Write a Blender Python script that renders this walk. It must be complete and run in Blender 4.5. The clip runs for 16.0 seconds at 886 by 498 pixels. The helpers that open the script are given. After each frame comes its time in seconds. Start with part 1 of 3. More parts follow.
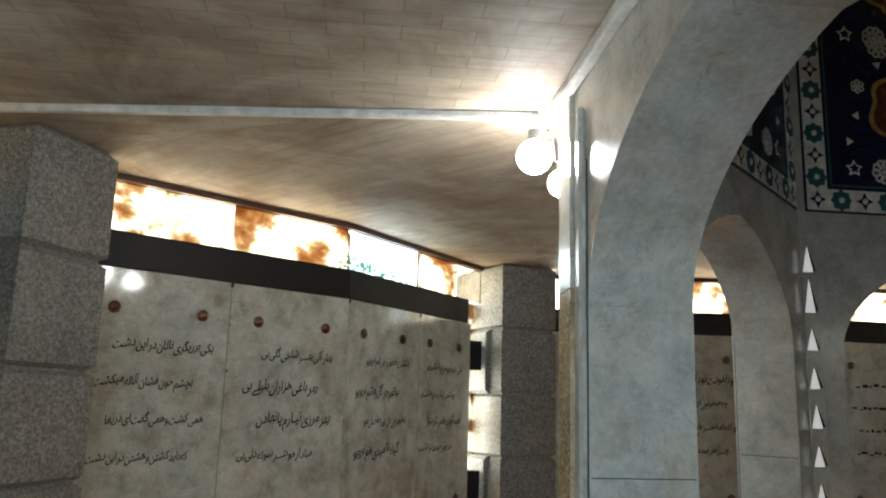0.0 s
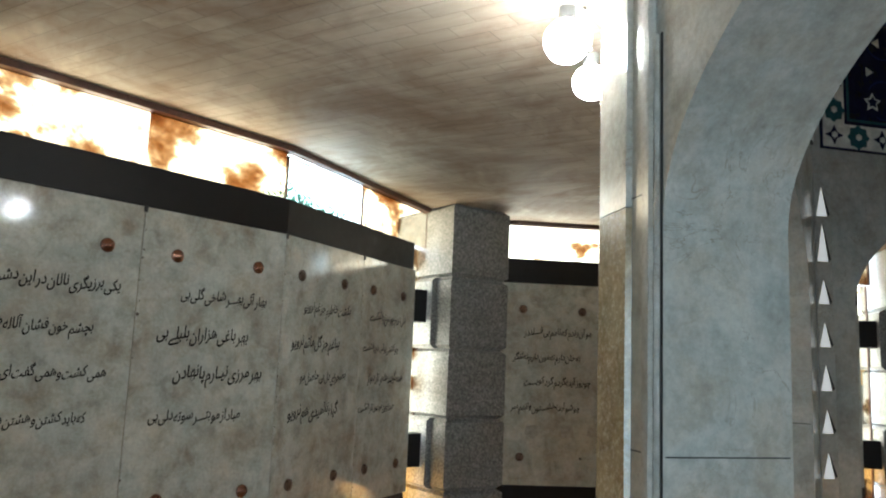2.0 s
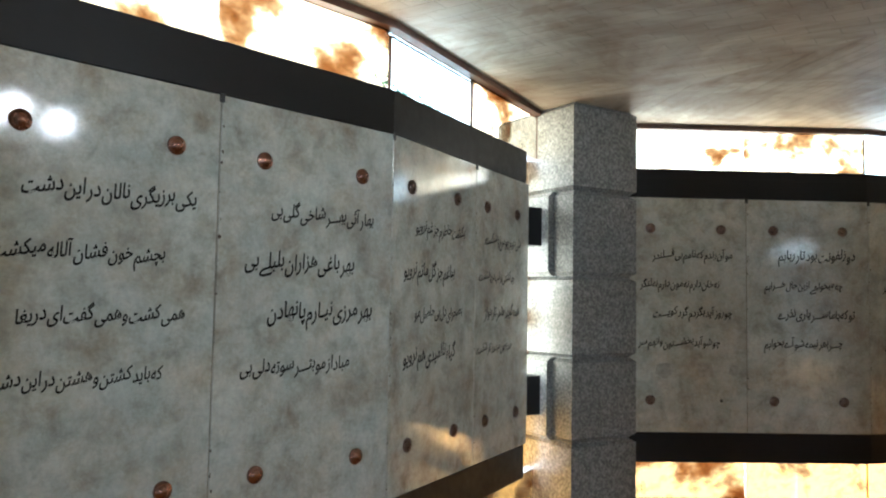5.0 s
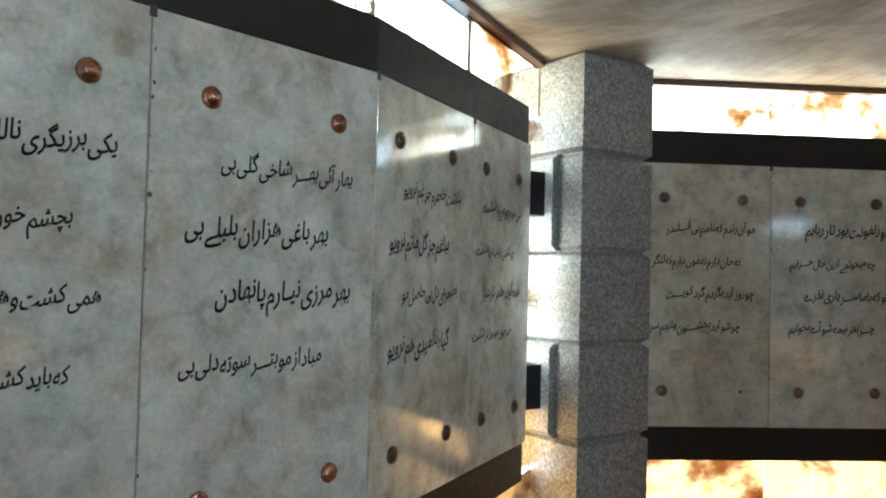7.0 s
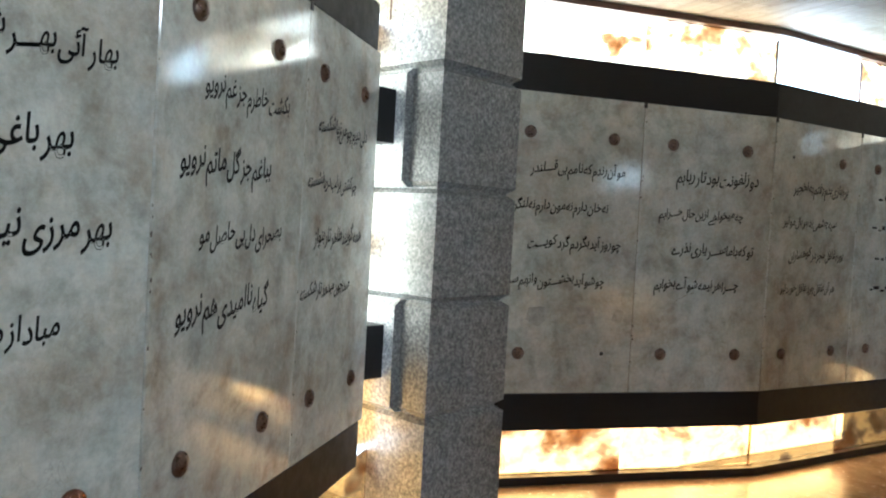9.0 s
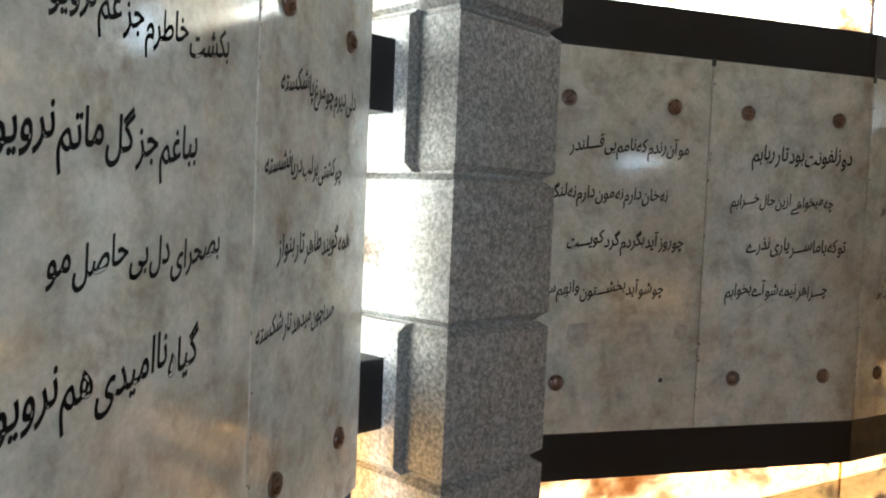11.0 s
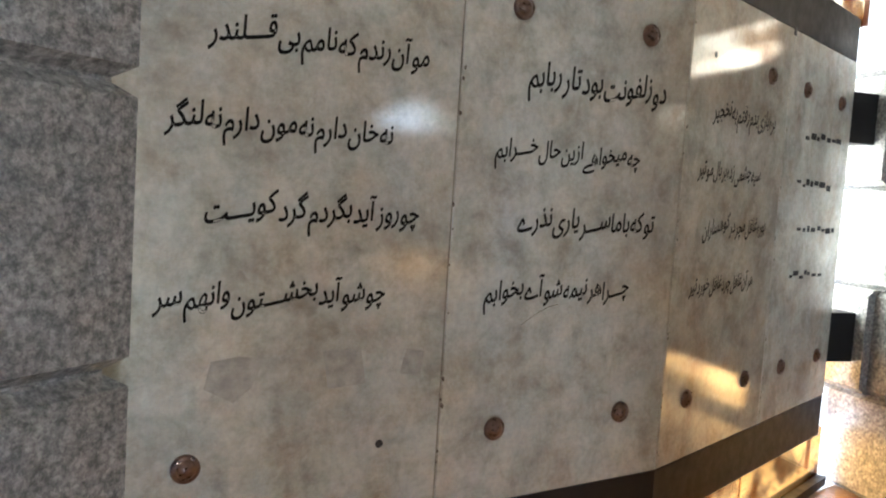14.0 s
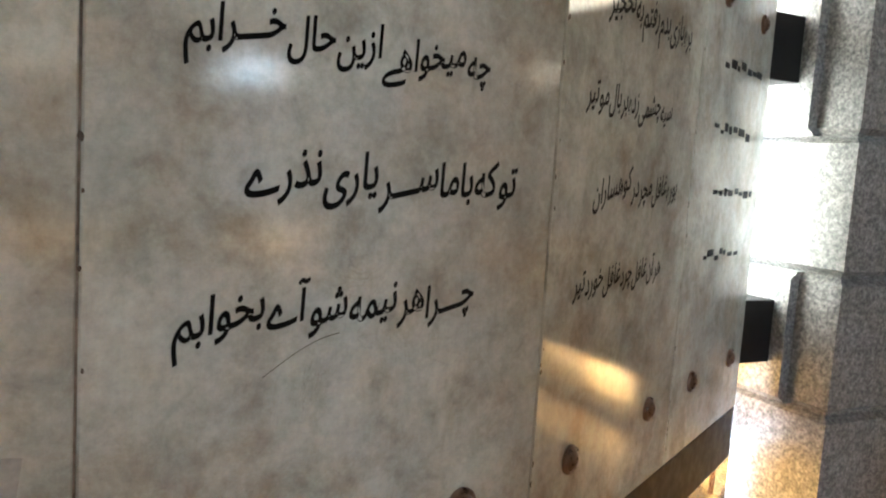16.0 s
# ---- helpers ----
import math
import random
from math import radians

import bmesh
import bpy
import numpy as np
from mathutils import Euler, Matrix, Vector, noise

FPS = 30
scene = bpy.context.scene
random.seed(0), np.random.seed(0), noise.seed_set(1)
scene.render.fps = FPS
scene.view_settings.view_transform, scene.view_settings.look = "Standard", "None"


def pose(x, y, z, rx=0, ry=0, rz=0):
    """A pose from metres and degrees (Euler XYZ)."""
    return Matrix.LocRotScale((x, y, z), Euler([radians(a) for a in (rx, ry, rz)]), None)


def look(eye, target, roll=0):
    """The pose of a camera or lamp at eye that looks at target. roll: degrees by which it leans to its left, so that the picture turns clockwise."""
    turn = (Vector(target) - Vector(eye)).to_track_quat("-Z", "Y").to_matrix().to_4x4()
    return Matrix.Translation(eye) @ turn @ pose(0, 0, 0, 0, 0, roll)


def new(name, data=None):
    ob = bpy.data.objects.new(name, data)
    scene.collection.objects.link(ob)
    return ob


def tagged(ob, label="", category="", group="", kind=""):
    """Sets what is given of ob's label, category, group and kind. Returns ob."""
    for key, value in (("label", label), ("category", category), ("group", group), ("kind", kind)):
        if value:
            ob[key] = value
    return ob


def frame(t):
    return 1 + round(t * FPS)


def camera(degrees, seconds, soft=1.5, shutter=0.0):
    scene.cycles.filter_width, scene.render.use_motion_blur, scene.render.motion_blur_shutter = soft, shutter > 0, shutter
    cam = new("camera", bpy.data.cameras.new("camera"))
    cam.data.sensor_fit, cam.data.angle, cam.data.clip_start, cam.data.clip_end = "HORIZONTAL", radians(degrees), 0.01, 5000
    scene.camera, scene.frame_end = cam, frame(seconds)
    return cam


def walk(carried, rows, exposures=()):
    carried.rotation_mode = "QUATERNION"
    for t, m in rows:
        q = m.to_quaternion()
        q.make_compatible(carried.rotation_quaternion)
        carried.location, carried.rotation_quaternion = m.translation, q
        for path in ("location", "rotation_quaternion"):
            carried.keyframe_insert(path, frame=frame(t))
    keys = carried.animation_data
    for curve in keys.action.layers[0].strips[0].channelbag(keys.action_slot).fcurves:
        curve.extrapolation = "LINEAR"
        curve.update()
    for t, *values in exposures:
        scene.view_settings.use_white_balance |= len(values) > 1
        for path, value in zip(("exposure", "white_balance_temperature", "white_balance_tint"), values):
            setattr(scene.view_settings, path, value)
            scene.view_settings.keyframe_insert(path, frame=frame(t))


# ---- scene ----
cam = camera(58.6, 16.0, soft=2.1)
PATH = [
    (0, (-4.199, -0.393, 1.571), (-3.276, 1.339, 1.959), 1.7),
    (0.5, (-4.22, -0.231, 1.556), (-3.191, 1.44, 1.941), 2.7),
    (1, (-4.125, -0.06, 1.552), (-3.082, 1.61, 1.905), 2.4),
    (1.5, (-4.065, 0.213, 1.537), (-3.01, 1.883, 1.849), 2.3),
    (2, (-4.077, 0.503, 1.546), (-2.937, 2.12, 1.839), 2.4),
    (2.5, (-4.078, 0.687, 1.533), (-2.864, 2.256, 1.791), 3.2),
    (3, (-3.998, 0.97, 1.539), (-2.792, 2.545, 1.792), 2.3),
    (3.5, (-4.057, 1.217, 1.537), (-2.936, 2.857, 1.772), 2.0),
    (4, (-4.061, 1.392, 1.523), (-2.935, 3.035, 1.705), 1.6),
    (4.5, (-3.998, 1.513, 1.516), (-2.935, 3.201, 1.659), 0.9),
    (7, (-3.587, 2.314, 1.529), (-2.465, 3.968, 1.593), 1.4),
    (7.5, (-3.496, 2.458, 1.518), (-2.369, 4.11, 1.555), 1.4),
    (8, (-3.373, 2.754, 1.533), (-2.062, 4.264, 1.574), 2.9),
    (8.5, (-3.214, 2.923, 1.505), (-1.767, 4.304, 1.467), 3.4),
    (11, (-2.356, 3.812, 1.548), (-0.901, 5.181, 1.453), 2.3),
    (11.5, (-2.141, 4.052, 1.559), (-0.586, 5.306, 1.465), 3.4),
    (12, (-1.886, 4.131, 1.551), (-0.292, 5.332, 1.43), 3.6),
    (12.5, (-1.662, 4.185, 1.534), (-0.069, 5.387, 1.394), 3.8),
    (13, (-1.391, 4.367, 1.542), (0.297, 5.43, 1.412), 4.8),
    (13.5, (-1.098, 4.416, 1.527), (0.662, 5.355, 1.386), 4.2),
    (14, (-0.8, 4.439, 1.526), (0.965, 5.367, 1.372), 3.7),
    (14.5, (-0.514, 4.575, 1.494), (1.311, 5.375, 1.316), 4.7),
    (15, (-0.23, 4.666, 1.498), (1.642, 5.335, 1.277), 5.7),
    (15.5, (0.087, 4.67, 1.504), (1.961, 5.335, 1.29), 4.4),
    (16, (0.412, 4.689, 1.473), (2.294, 5.331, 1.262), 3.7),
]
walk(cam, [(t, look(eye, target, roll)) for t, eye, target, roll in PATH],
     [(0.0, -0.84, 6000, 8), (2.0, -0.72, 5750, 6), (4.5, -0.52, 5350, 6), (7.0, -0.32, 5200, 4), (8.5, -0.1, 5050, 5), (11.0, 0.04, 5350, 9), (12.5, 0.26, 5300, 10), (14.0, 0.55, 5350, 12), (16.0, 0.6, 5350, 10)])

# ---- world, lights and exposure ----
world = bpy.data.worlds.new("world")
scene.world = world
world.use_nodes = True
wn = world.node_tree
sky = wn.nodes.new("ShaderNodeTexSky")
sky.sky_type, sky.sun_disc = "NISHITA", False
sky.sun_elevation, sky.sun_rotation = radians(40), radians(60)
wn.links.new(sky.outputs[0], wn.nodes["Background"].inputs[0])
wn.nodes["Background"].inputs[1].default_value = 0.12
sun = new("sun", bpy.data.lights.new("sun", "SUN"))
sun.data.energy, sun.data.angle, sun.data.color = 3.0, radians(0.5), (1, 0.94, 0.85)
sun.matrix_world = look((8, 14, 14), (0, 0, 0))

# plan: octagonal hall in the middle, ambulatory round it, eight folded outer bays
R_BEND, FOLD, PITCH = 5.432, 7.5, 0.953
BAYS = [112.5, 67.5, 22.5, -22.5, -67.5, -112.5, -157.5, 157.5]
PILLARS = [135, 90, 45, 0, -45, -90, -135, 180]
DOOR_BAY = -157.5
SLAB_LO, SLAB_HI, BAND, WIN_TOP, CEIL = 0.55, 2.316, 0.222, 2.845, 2.885
WIN_LO = 0.05


def half_frame(bay, side):
    """Frame of half a bay: x to the right seen from inside, y outwards, origin at the fold."""
    return pose(0, 0, 0, 0, 0, bay - 90) @ pose(0, R_BEND, 0, 0, 0, FOLD * side)


def daylight(m, cx, cy, cz, sx, sz, watts, color):
    """Sky light that stands in the opening, shining inwards."""
    lamp = bpy.data.lights.new("daylight", "AREA")
    lamp.shape, lamp.size, lamp.size_y, lamp.energy, lamp.color = "RECTANGLE", sx, sz, watts, color
    ob = new("daylight", lamp)
    ob.matrix_world = look(m @ Vector((cx, cy, cz)), m @ Vector((cx, cy - 1, cz)))
    return ob


# bays given the dimmer backdrop, to weaken their reflections in the slabs
DIM_BAYS = (-112.5, -22.5)
DIM = {157.5: 0.25, 22.5: 0.55, -67.5: 0.3, -112.5: 0.3, -22.5: 0.25}
DAY = 290.0
for a in BAYS:
    if a == DOOR_BAY:
        daylight(pose(0, 0, 0, 0, 0, a - 90), 0, 6.5, 1.15, 2.0, 2.2, 330, (0.70, 0.88, 1.0))
        continue
    for side in (-1, 1):
        daylight(half_frame(a, side), side * 1.05, 0.62, 1.43, 2.1, 2.86, DAY * DIM.get(a, 1.0), (0.97, 0.98, 1.0))


# ---- materials ----
def mat(name):
    m = bpy.data.materials.new(name)
    m.use_nodes = True
    return m, m.node_tree, m.node_tree.nodes["Principled BSDF"]


def node(nt, kind, **values):
    n = nt.nodes.new(kind)
    for key, v in values.items():
        n.inputs[key.replace("_", " ")].default_value = v
    return n


def ramp(nt, fac, stops):
    r = nt.nodes.new("ShaderNodeValToRGB")
    while len(r.color_ramp.elements) < len(stops):
        r.color_ramp.elements.new(0.5)
    for e, (p, c) in zip(r.color_ramp.elements, stops):
        e.position, e.color = p, (*c, 1) if len(c) == 3 else c
    nt.links.new(fac, r.inputs[0])
    return r.outputs[0]


def coords(nt, scale=(1, 1, 1), shift=False):
    tc = nt.nodes.new("ShaderNodeTexCoord")
    mp = nt.nodes.new("ShaderNodeMapping")
    mp.inputs["Scale"].default_value = scale
    nt.links.new(tc.outputs["Object"], mp.inputs[0])
    if shift:
        info = nt.nodes.new("ShaderNodeObjectInfo")
        mul = nt.nodes.new("ShaderNodeMath")
        mul.operation = "MULTIPLY"
        mul.inputs[1].default_value = 37.0
        nt.links.new(info.outputs["Random"], mul.inputs[0])
        comb = nt.nodes.new("ShaderNodeCombineXYZ")
        for k in (0, 2):
            nt.links.new(mul.outputs[0], comb.inputs[k])
        nt.links.new(comb.outputs[0], mp.inputs["Location"])
    return mp.outputs[0]


def noise_at(nt, vec, scale, detail=4.0, rough=0.55, distort=0.0):
    n = node(nt, "ShaderNodeTexNoise", Scale=scale, Detail=detail, Roughness=rough, Distortion=distort)
    nt.links.new(vec, n.inputs["Vector"])
    return n.outputs[0]


def mix(nt, a, b, fac, mode="MIX"):
    n = nt.nodes.new("ShaderNodeMix")
    n.data_type, n.blend_type = "RGBA", mode
    for sock, v in ((n.inputs[0], fac), (n.inputs[6], a), (n.inputs[7], b)):
        if isinstance(v, (int, float)):
            sock.default_value = v
        elif isinstance(v, tuple):
            sock.default_value = (*v, 1)
        else:
            nt.links.new(v, sock)
    return n.outputs[2]


def bump(nt, bsdf, height, strength, dist=0.01):
    b = node(nt, "ShaderNodeBump", Strength=strength, Distance=dist)
    nt.links.new(height, b.inputs["Height"])
    nt.links.new(b.outputs[0], bsdf.inputs["Normal"])


def marble(name, light, mid, dark, rough, vein=(0.18, 0.16, 0.14), vein_amount=0.5, scale=1.0, stain=(0.36, 0.28, 0.20), blotch=0.0):
    m, nt, b = mat(name)
    v = coords(nt, shift=True)
    cloud = noise_at(nt, v, 2.6 * scale, 10, 0.68, 0.15)
    col = ramp(nt, cloud, [(0.33, dark), (0.48, mid), (0.64, light)])
    brown = ramp(nt, noise_at(nt, v, 1.1 * scale, 6, 0.6, 0.2), [(0.46, (0, 0, 0)), (0.66, (1, 1, 1))])
    col = mix(nt, col, stain, mix(nt, (0, 0, 0), brown, 0.4))
    hue = noise_at(nt, v, 3.6 * scale, 9, 0.66, 0.3)
    col = mix(nt, col, ramp(nt, hue, [(0.36, (0.80, 0.87, 0.89)), (0.5, (1, 1, 1)), (0.66, (0.98, 0.87, 0.75))]), 0.55, "MULTIPLY")
    if blotch:
        # cloudy grey-brown spots a hand wide, with crisp crystalline rims
        spots = ramp(nt, noise_at(nt, v, 8.5, 8, 0.66, 0.35), [(0.34, (0.55, 0.53, 0.49)), (0.46, (0.86, 0.84, 0.80)), (0.54, (1, 1, 1)), (0.66, (1.0, 1.0, 0.98))])
        col = mix(nt, col, spots, blotch, "MULTIPLY")
        pale = ramp(nt, noise_at(nt, v, 11.0, 6, 0.6, 0.6), [(0.56, (0, 0, 0)), (0.68, (1, 1, 1))])
        col = mix(nt, col, light, mix(nt, (0, 0, 0), pale, 0.6 * blotch))
    fine = noise_at(nt, v, 30 * scale, 8, 0.75)
    col = mix(nt, col, ramp(nt, fine, [(0.34, (0.6, 0.6, 0.6)), (0.6, (1, 1, 1))]), 0.5, "MULTIPLY")
    warp = noise_at(nt, v, 3.0 * scale, 5, 0.6, 1.2)
    line = ramp(nt, warp, [(0.492, (0, 0, 0)), (0.5, (1, 1, 1)), (0.508, (0, 0, 0))])
    patch = ramp(nt, noise_at(nt, v, 1.7 * scale, 3), [(0.5, (0, 0, 0)), (0.66, (1, 1, 1))])
    col = mix(nt, col, vein, mix(nt, (0, 0, 0), line, mix(nt, (0, 0, 0), patch, vein_amount)))
    nt.links.new(col, b.inputs["Base Color"])
    nt.links.new(ramp(nt, fine, [(0.3, (rough * 0.8,) * 3), (0.7, (rough * 1.35,) * 3)]), b.inputs["Roughness"])
    bump(nt, b, cloud, 0.04)
    return m


def plain(name, color, rough, metal=0.0, var=0.25, scale=14.0, bumpy=0.1):
    m, nt, b = mat(name)
    v = coords(nt)
    n = noise_at(nt, v, scale, 6, 0.65)
    lo, hi = tuple(c * (1 - var) for c in color), tuple(min(1, c * (1 + var)) for c in color)
    nt.links.new(ramp(nt, n, [(0.3, lo), (0.7, hi)]), b.inputs["Base Color"])
    nt.links.new(ramp(nt, n, [(0.25, (rough * 0.75,) * 3), (0.75, (min(1, rough * 1.3),) * 3)]), b.inputs["Roughness"])
    b.inputs["Metallic"].default_value = metal
    bump(nt, b, n, bumpy, 0.004)
    return m


SLAB = marble("slab_marble", (0.65, 0.65, 0.57), (0.53, 0.53, 0.46), (0.36, 0.335, 0.27), 0.085, vein_amount=0.3, scale=1.6, blotch=0.55)
HALL = marble("hall_marble", (0.66, 0.64, 0.57), (0.55, 0.54, 0.48), (0.42, 0.40, 0.34), 0.16, vein=(0.25, 0.2, 0.15), vein_amount=0.8, scale=1.3, blotch=0.32)
YELLOW = marble("yellow_marble", (0.60, 0.48, 0.29), (0.48, 0.37, 0.20), (0.30, 0.21, 0.10), 0.24, vein=(0.2, 0.13, 0.06), vein_amount=0.9, scale=2.2, blotch=0.8)
TRIM = plain("white_trim", (0.72, 0.70, 0.64), 0.45)
STEEL = plain("dark_painted_steel", (0.009, 0.008, 0.008), 0.5, var=0.35)
STEEL.node_tree.nodes["Principled BSDF"].inputs["Specular IOR Level"].default_value = 0.3
RUST = plain("brown_steel_frame", (0.09, 0.04, 0.025), 0.5, var=0.5)
BRONZE = plain("tarnished_bronze", (0.16, 0.11, 0.085), 0.3, 1.0, var=0.4, scale=40)
COPPER = plain("copper", (0.30, 0.155, 0.11), 0.24, 1.0, var=0.3, scale=40)
CHROME = plain("dull_chrome", (0.45, 0.45, 0.43), 0.3, 0.9)
GROUT = plain("stained_grout", (0.20, 0.16, 0.12), 0.8, var=0.7, scale=22)
CHIP = plain("dark_mortar", (0.09, 0.065, 0.045), 0.85)
FILLER = plain("grey_filler", (0.39, 0.375, 0.325), 0.1, var=0.25, scale=26)
INK = plain("black_inlay", (0.008, 0.008, 0.007), 0.6)
INK.node_tree.nodes["Principled BSDF"].inputs["Specular IOR Level"].default_value = 0.1
# also paints the shade of grooves, empty bolt holes and slot edges
BLACK_AND_SHADE = plain("black_iron_and_shade", (0.02, 0.018, 0.016), 0.5)
FLOOR = marble("floor_stone", (0.36, 0.24, 0.14), (0.28, 0.17, 0.09), (0.18, 0.11, 0.06), 0.22)
GROUND = plain("ground_paving", (0.35, 0.33, 0.3), 0.9)
WHITE_TILE = plain("white_tile", (0.68, 0.66, 0.58), 0.25)
NAVY = plain("navy_tile", (0.010, 0.012, 0.04), 0.2, var=0.4)
TEAL = plain("teal_tile", (0.03, 0.10, 0.11), 0.22)
OCHRE = plain("ochre_tile", (0.42, 0.24, 0.06), 0.25)
BROWN_TILE = plain("brown_tile", (0.13, 0.04, 0.015), 0.25, var=0.5)
TURQUOISE = plain("turquoise_tile", (0.035, 0.17, 0.19), 0.22, var=0.35)
BLUE_TILE = plain("blue_tile", (0.02, 0.03, 0.10), 0.22, var=0.4)


def granite():
    m, nt, b = mat("granite")
    v = coords(nt, shift=True)
    speck = node(nt, "ShaderNodeTexVoronoi", Scale=95.0)
    nt.links.new(v, speck.inputs["Vector"])
    base = ramp(nt, noise_at(nt, v, 58, 3, 0.72), [(0.34, (0.11, 0.11, 0.105)), (0.47, (0.21, 0.207, 0.195)), (0.64, (0.36, 0.35, 0.325))])
    col = mix(nt, base, ramp(nt, speck.outputs["Color"], [(0.15, (0.42, 0.42, 0.42)), (0.5, (0.9, 0.9, 0.89)), (0.85, (1.4, 1.38, 1.34))]), 0.45, "MULTIPLY")
    col = mix(nt, col, ramp(nt, noise_at(nt, v, 3, 4), [(0.3, (0.75, 0.74, 0.7)), (0.7, (1, 1, 1))]), 0.8, "MULTIPLY")
    nt.links.new(col, b.inputs["Base Color"])
    b.inputs["Roughness"].default_value = 0.55
    bump(nt, b, mix(nt, noise_at(nt, v, 60, 5, 0.7), noise_at(nt, v, 17, 4, 0.6), 0.55), 0.5, 0.007)
    return m


GRANITE = granite()


def ceiling_stone():
    m, nt, b = mat("ceiling_stone")
    v0 = coords(nt)
    turn = nt.nodes.new("ShaderNodeMapping")
    turn.inputs["Rotation"].default_value = (0, 0, radians(90))
    nt.links.new(v0, turn.inputs[0])
    v = turn.outputs[0]
    brick = node(nt, "ShaderNodeTexBrick", Scale=1.0, Mortar_Size=0.0025, Brick_Width=0.27, Row_Height=0.105, Mortar_Smooth=0.6)
    brick.inputs["Color1"].default_value, brick.inputs["Color2"].default_value = (0.50, 0.43, 0.33, 1), (0.44, 0.375, 0.285, 1)
    brick.inputs["Mortar"].default_value = (0.27, 0.23, 0.17, 1)
    nt.links.new(v, brick.inputs["Vector"])
    stain = ramp(nt, noise_at(nt, v, 1.3, 7, 0.65, 0.8), [(0.36, (0.36, 0.22, 0.12)), (0.60, (1, 1, 1))])
    col = mix(nt, brick.outputs["Color"], stain, 0.75, "MULTIPLY")
    streak = ramp(nt, noise_at(nt, coords(nt, (14, 2.2, 1)), 1.0, 5, 0.6), [(0.36, (0.55, 0.45, 0.35)), (0.5, (1, 1, 1))])
    col = mix(nt, col, streak, 0.36, "MULTIPLY")
    nt.links.new(col, b.inputs["Base Color"])
    b.inputs["Roughness"].default_value = 0.66
    bump(nt, b, brick.outputs["Fac"], -0.15, 0.004)
    return m


CEILING = ceiling_stone()


def onyx(name, lo, step, pale):
    """Thin onyx sheet: lets daylight through, tinted by soft amber clouds and a few brown veins."""
    m, nt, b = mat(name)
    v = coords(nt, (1, 1, 1.3), shift=True)
    cloud = mix(nt, noise_at(nt, v, 2.1, 4, 0.55, 0.3), noise_at(nt, v, 9.0, 5, 0.65, 0.4), 0.16)
    tint = ramp(nt, cloud, [(lo, (0.21, 0.10, 0.036)), (lo + step, (0.29, 0.165, 0.075)), (lo + 2 * step, (0.42, 0.31, 0.19)), (lo + 3 * step, pale)])
    vein = ramp(nt, noise_at(nt, v, 3.2, 5, 0.6, 1.0), [(0.488, (1, 1, 1)), (0.5, (0.5, 0.28, 0.13)), (0.512, (1, 1, 1))])
    tint = mix(nt, tint, vein, 0.35, "MULTIPLY")
    clear = node(nt, "ShaderNodeBsdfTransparent")
    nt.links.new(tint, clear.inputs[0])
    gloss = node(nt, "ShaderNodeBsdfGlossy", Roughness=0.15)
    both = node(nt, "ShaderNodeMixShader", Fac=0.06)
    nt.links.new(clear.outputs[0], both.inputs[1])
    nt.links.new(gloss.outputs[0], both.inputs[2])
    nt.links.new(both.outputs[0], nt.nodes["Material Output"].inputs[0])
    return m


ONYX = onyx("onyx", 0.36, 0.05, (0.80, 0.72, 0.58))
AMBER_ONYX = onyx("amber_onyx", 0.34, 0.05, (0.72, 0.52, 0.27))
PALE_ONYX = onyx("pale_onyx", 0.31, 0.045, (0.84, 0.80, 0.70))


def glass():
    m, nt, b = mat("window_glass")
    clear = node(nt, "ShaderNodeBsdfTransparent", Color=(0.93, 0.97, 0.96, 1))
    gloss = node(nt, "ShaderNodeBsdfGlossy", Roughness=0.03)
    both = node(nt, "ShaderNodeMixShader", Fac=0.05)
    nt.links.new(clear.outputs[0], both.inputs[1])
    nt.links.new(gloss.outputs[0], both.inputs[2])
    nt.links.new(both.outputs[0], nt.nodes["Material Output"].inputs[0])
    return m


GLASS = glass()


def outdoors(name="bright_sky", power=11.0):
    """Overcast distance outside the panes as a glowing sheet; power sets how bright."""
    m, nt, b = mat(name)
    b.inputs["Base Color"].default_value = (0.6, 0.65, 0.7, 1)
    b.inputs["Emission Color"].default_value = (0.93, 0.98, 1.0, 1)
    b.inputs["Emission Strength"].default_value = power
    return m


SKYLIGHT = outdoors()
# turned-down copy of the sky glow, added only to calm slab reflections
DIM_SKY = outdoors("dim_sky", 2.5)


# no lamp here: emission imitates light showing through the pier slots
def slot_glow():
    m, nt, b = mat("glowing_slot")
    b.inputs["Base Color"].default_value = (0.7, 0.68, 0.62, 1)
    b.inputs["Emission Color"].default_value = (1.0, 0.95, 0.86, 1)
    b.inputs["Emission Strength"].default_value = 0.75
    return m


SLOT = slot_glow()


def leaf():
    m, nt, b = mat("leaf")
    info = nt.nodes.new("ShaderNodeNewGeometry")
    col = ramp(nt, info.outputs["Random Per Island"], [(0.0, (0.10, 0.22, 0.17)), (1.0, (0.26, 0.42, 0.34))])
    d = node(nt, "ShaderNodeBsdfDiffuse")
    t = node(nt, "ShaderNodeBsdfTranslucent")
    for n in (d, t):
        nt.links.new(col, n.inputs[0])
    both = node(nt, "ShaderNodeMixShader", Fac=0.6)
    nt.links.new(d.outputs[0], both.inputs[1])
    nt.links.new(t.outputs[0], both.inputs[2])
    nt.links.new(both.outputs[0], nt.nodes["Material Output"].inputs[0])
    return m


LEAF = leaf()


def bulb():
    m, nt, b = mat("lit_bulb")
    b.inputs["Emission Color"].default_value = (1.0, 0.97, 0.9, 1)
    b.inputs["Emission Strength"].default_value = 150.0
    return m


BULB = bulb()


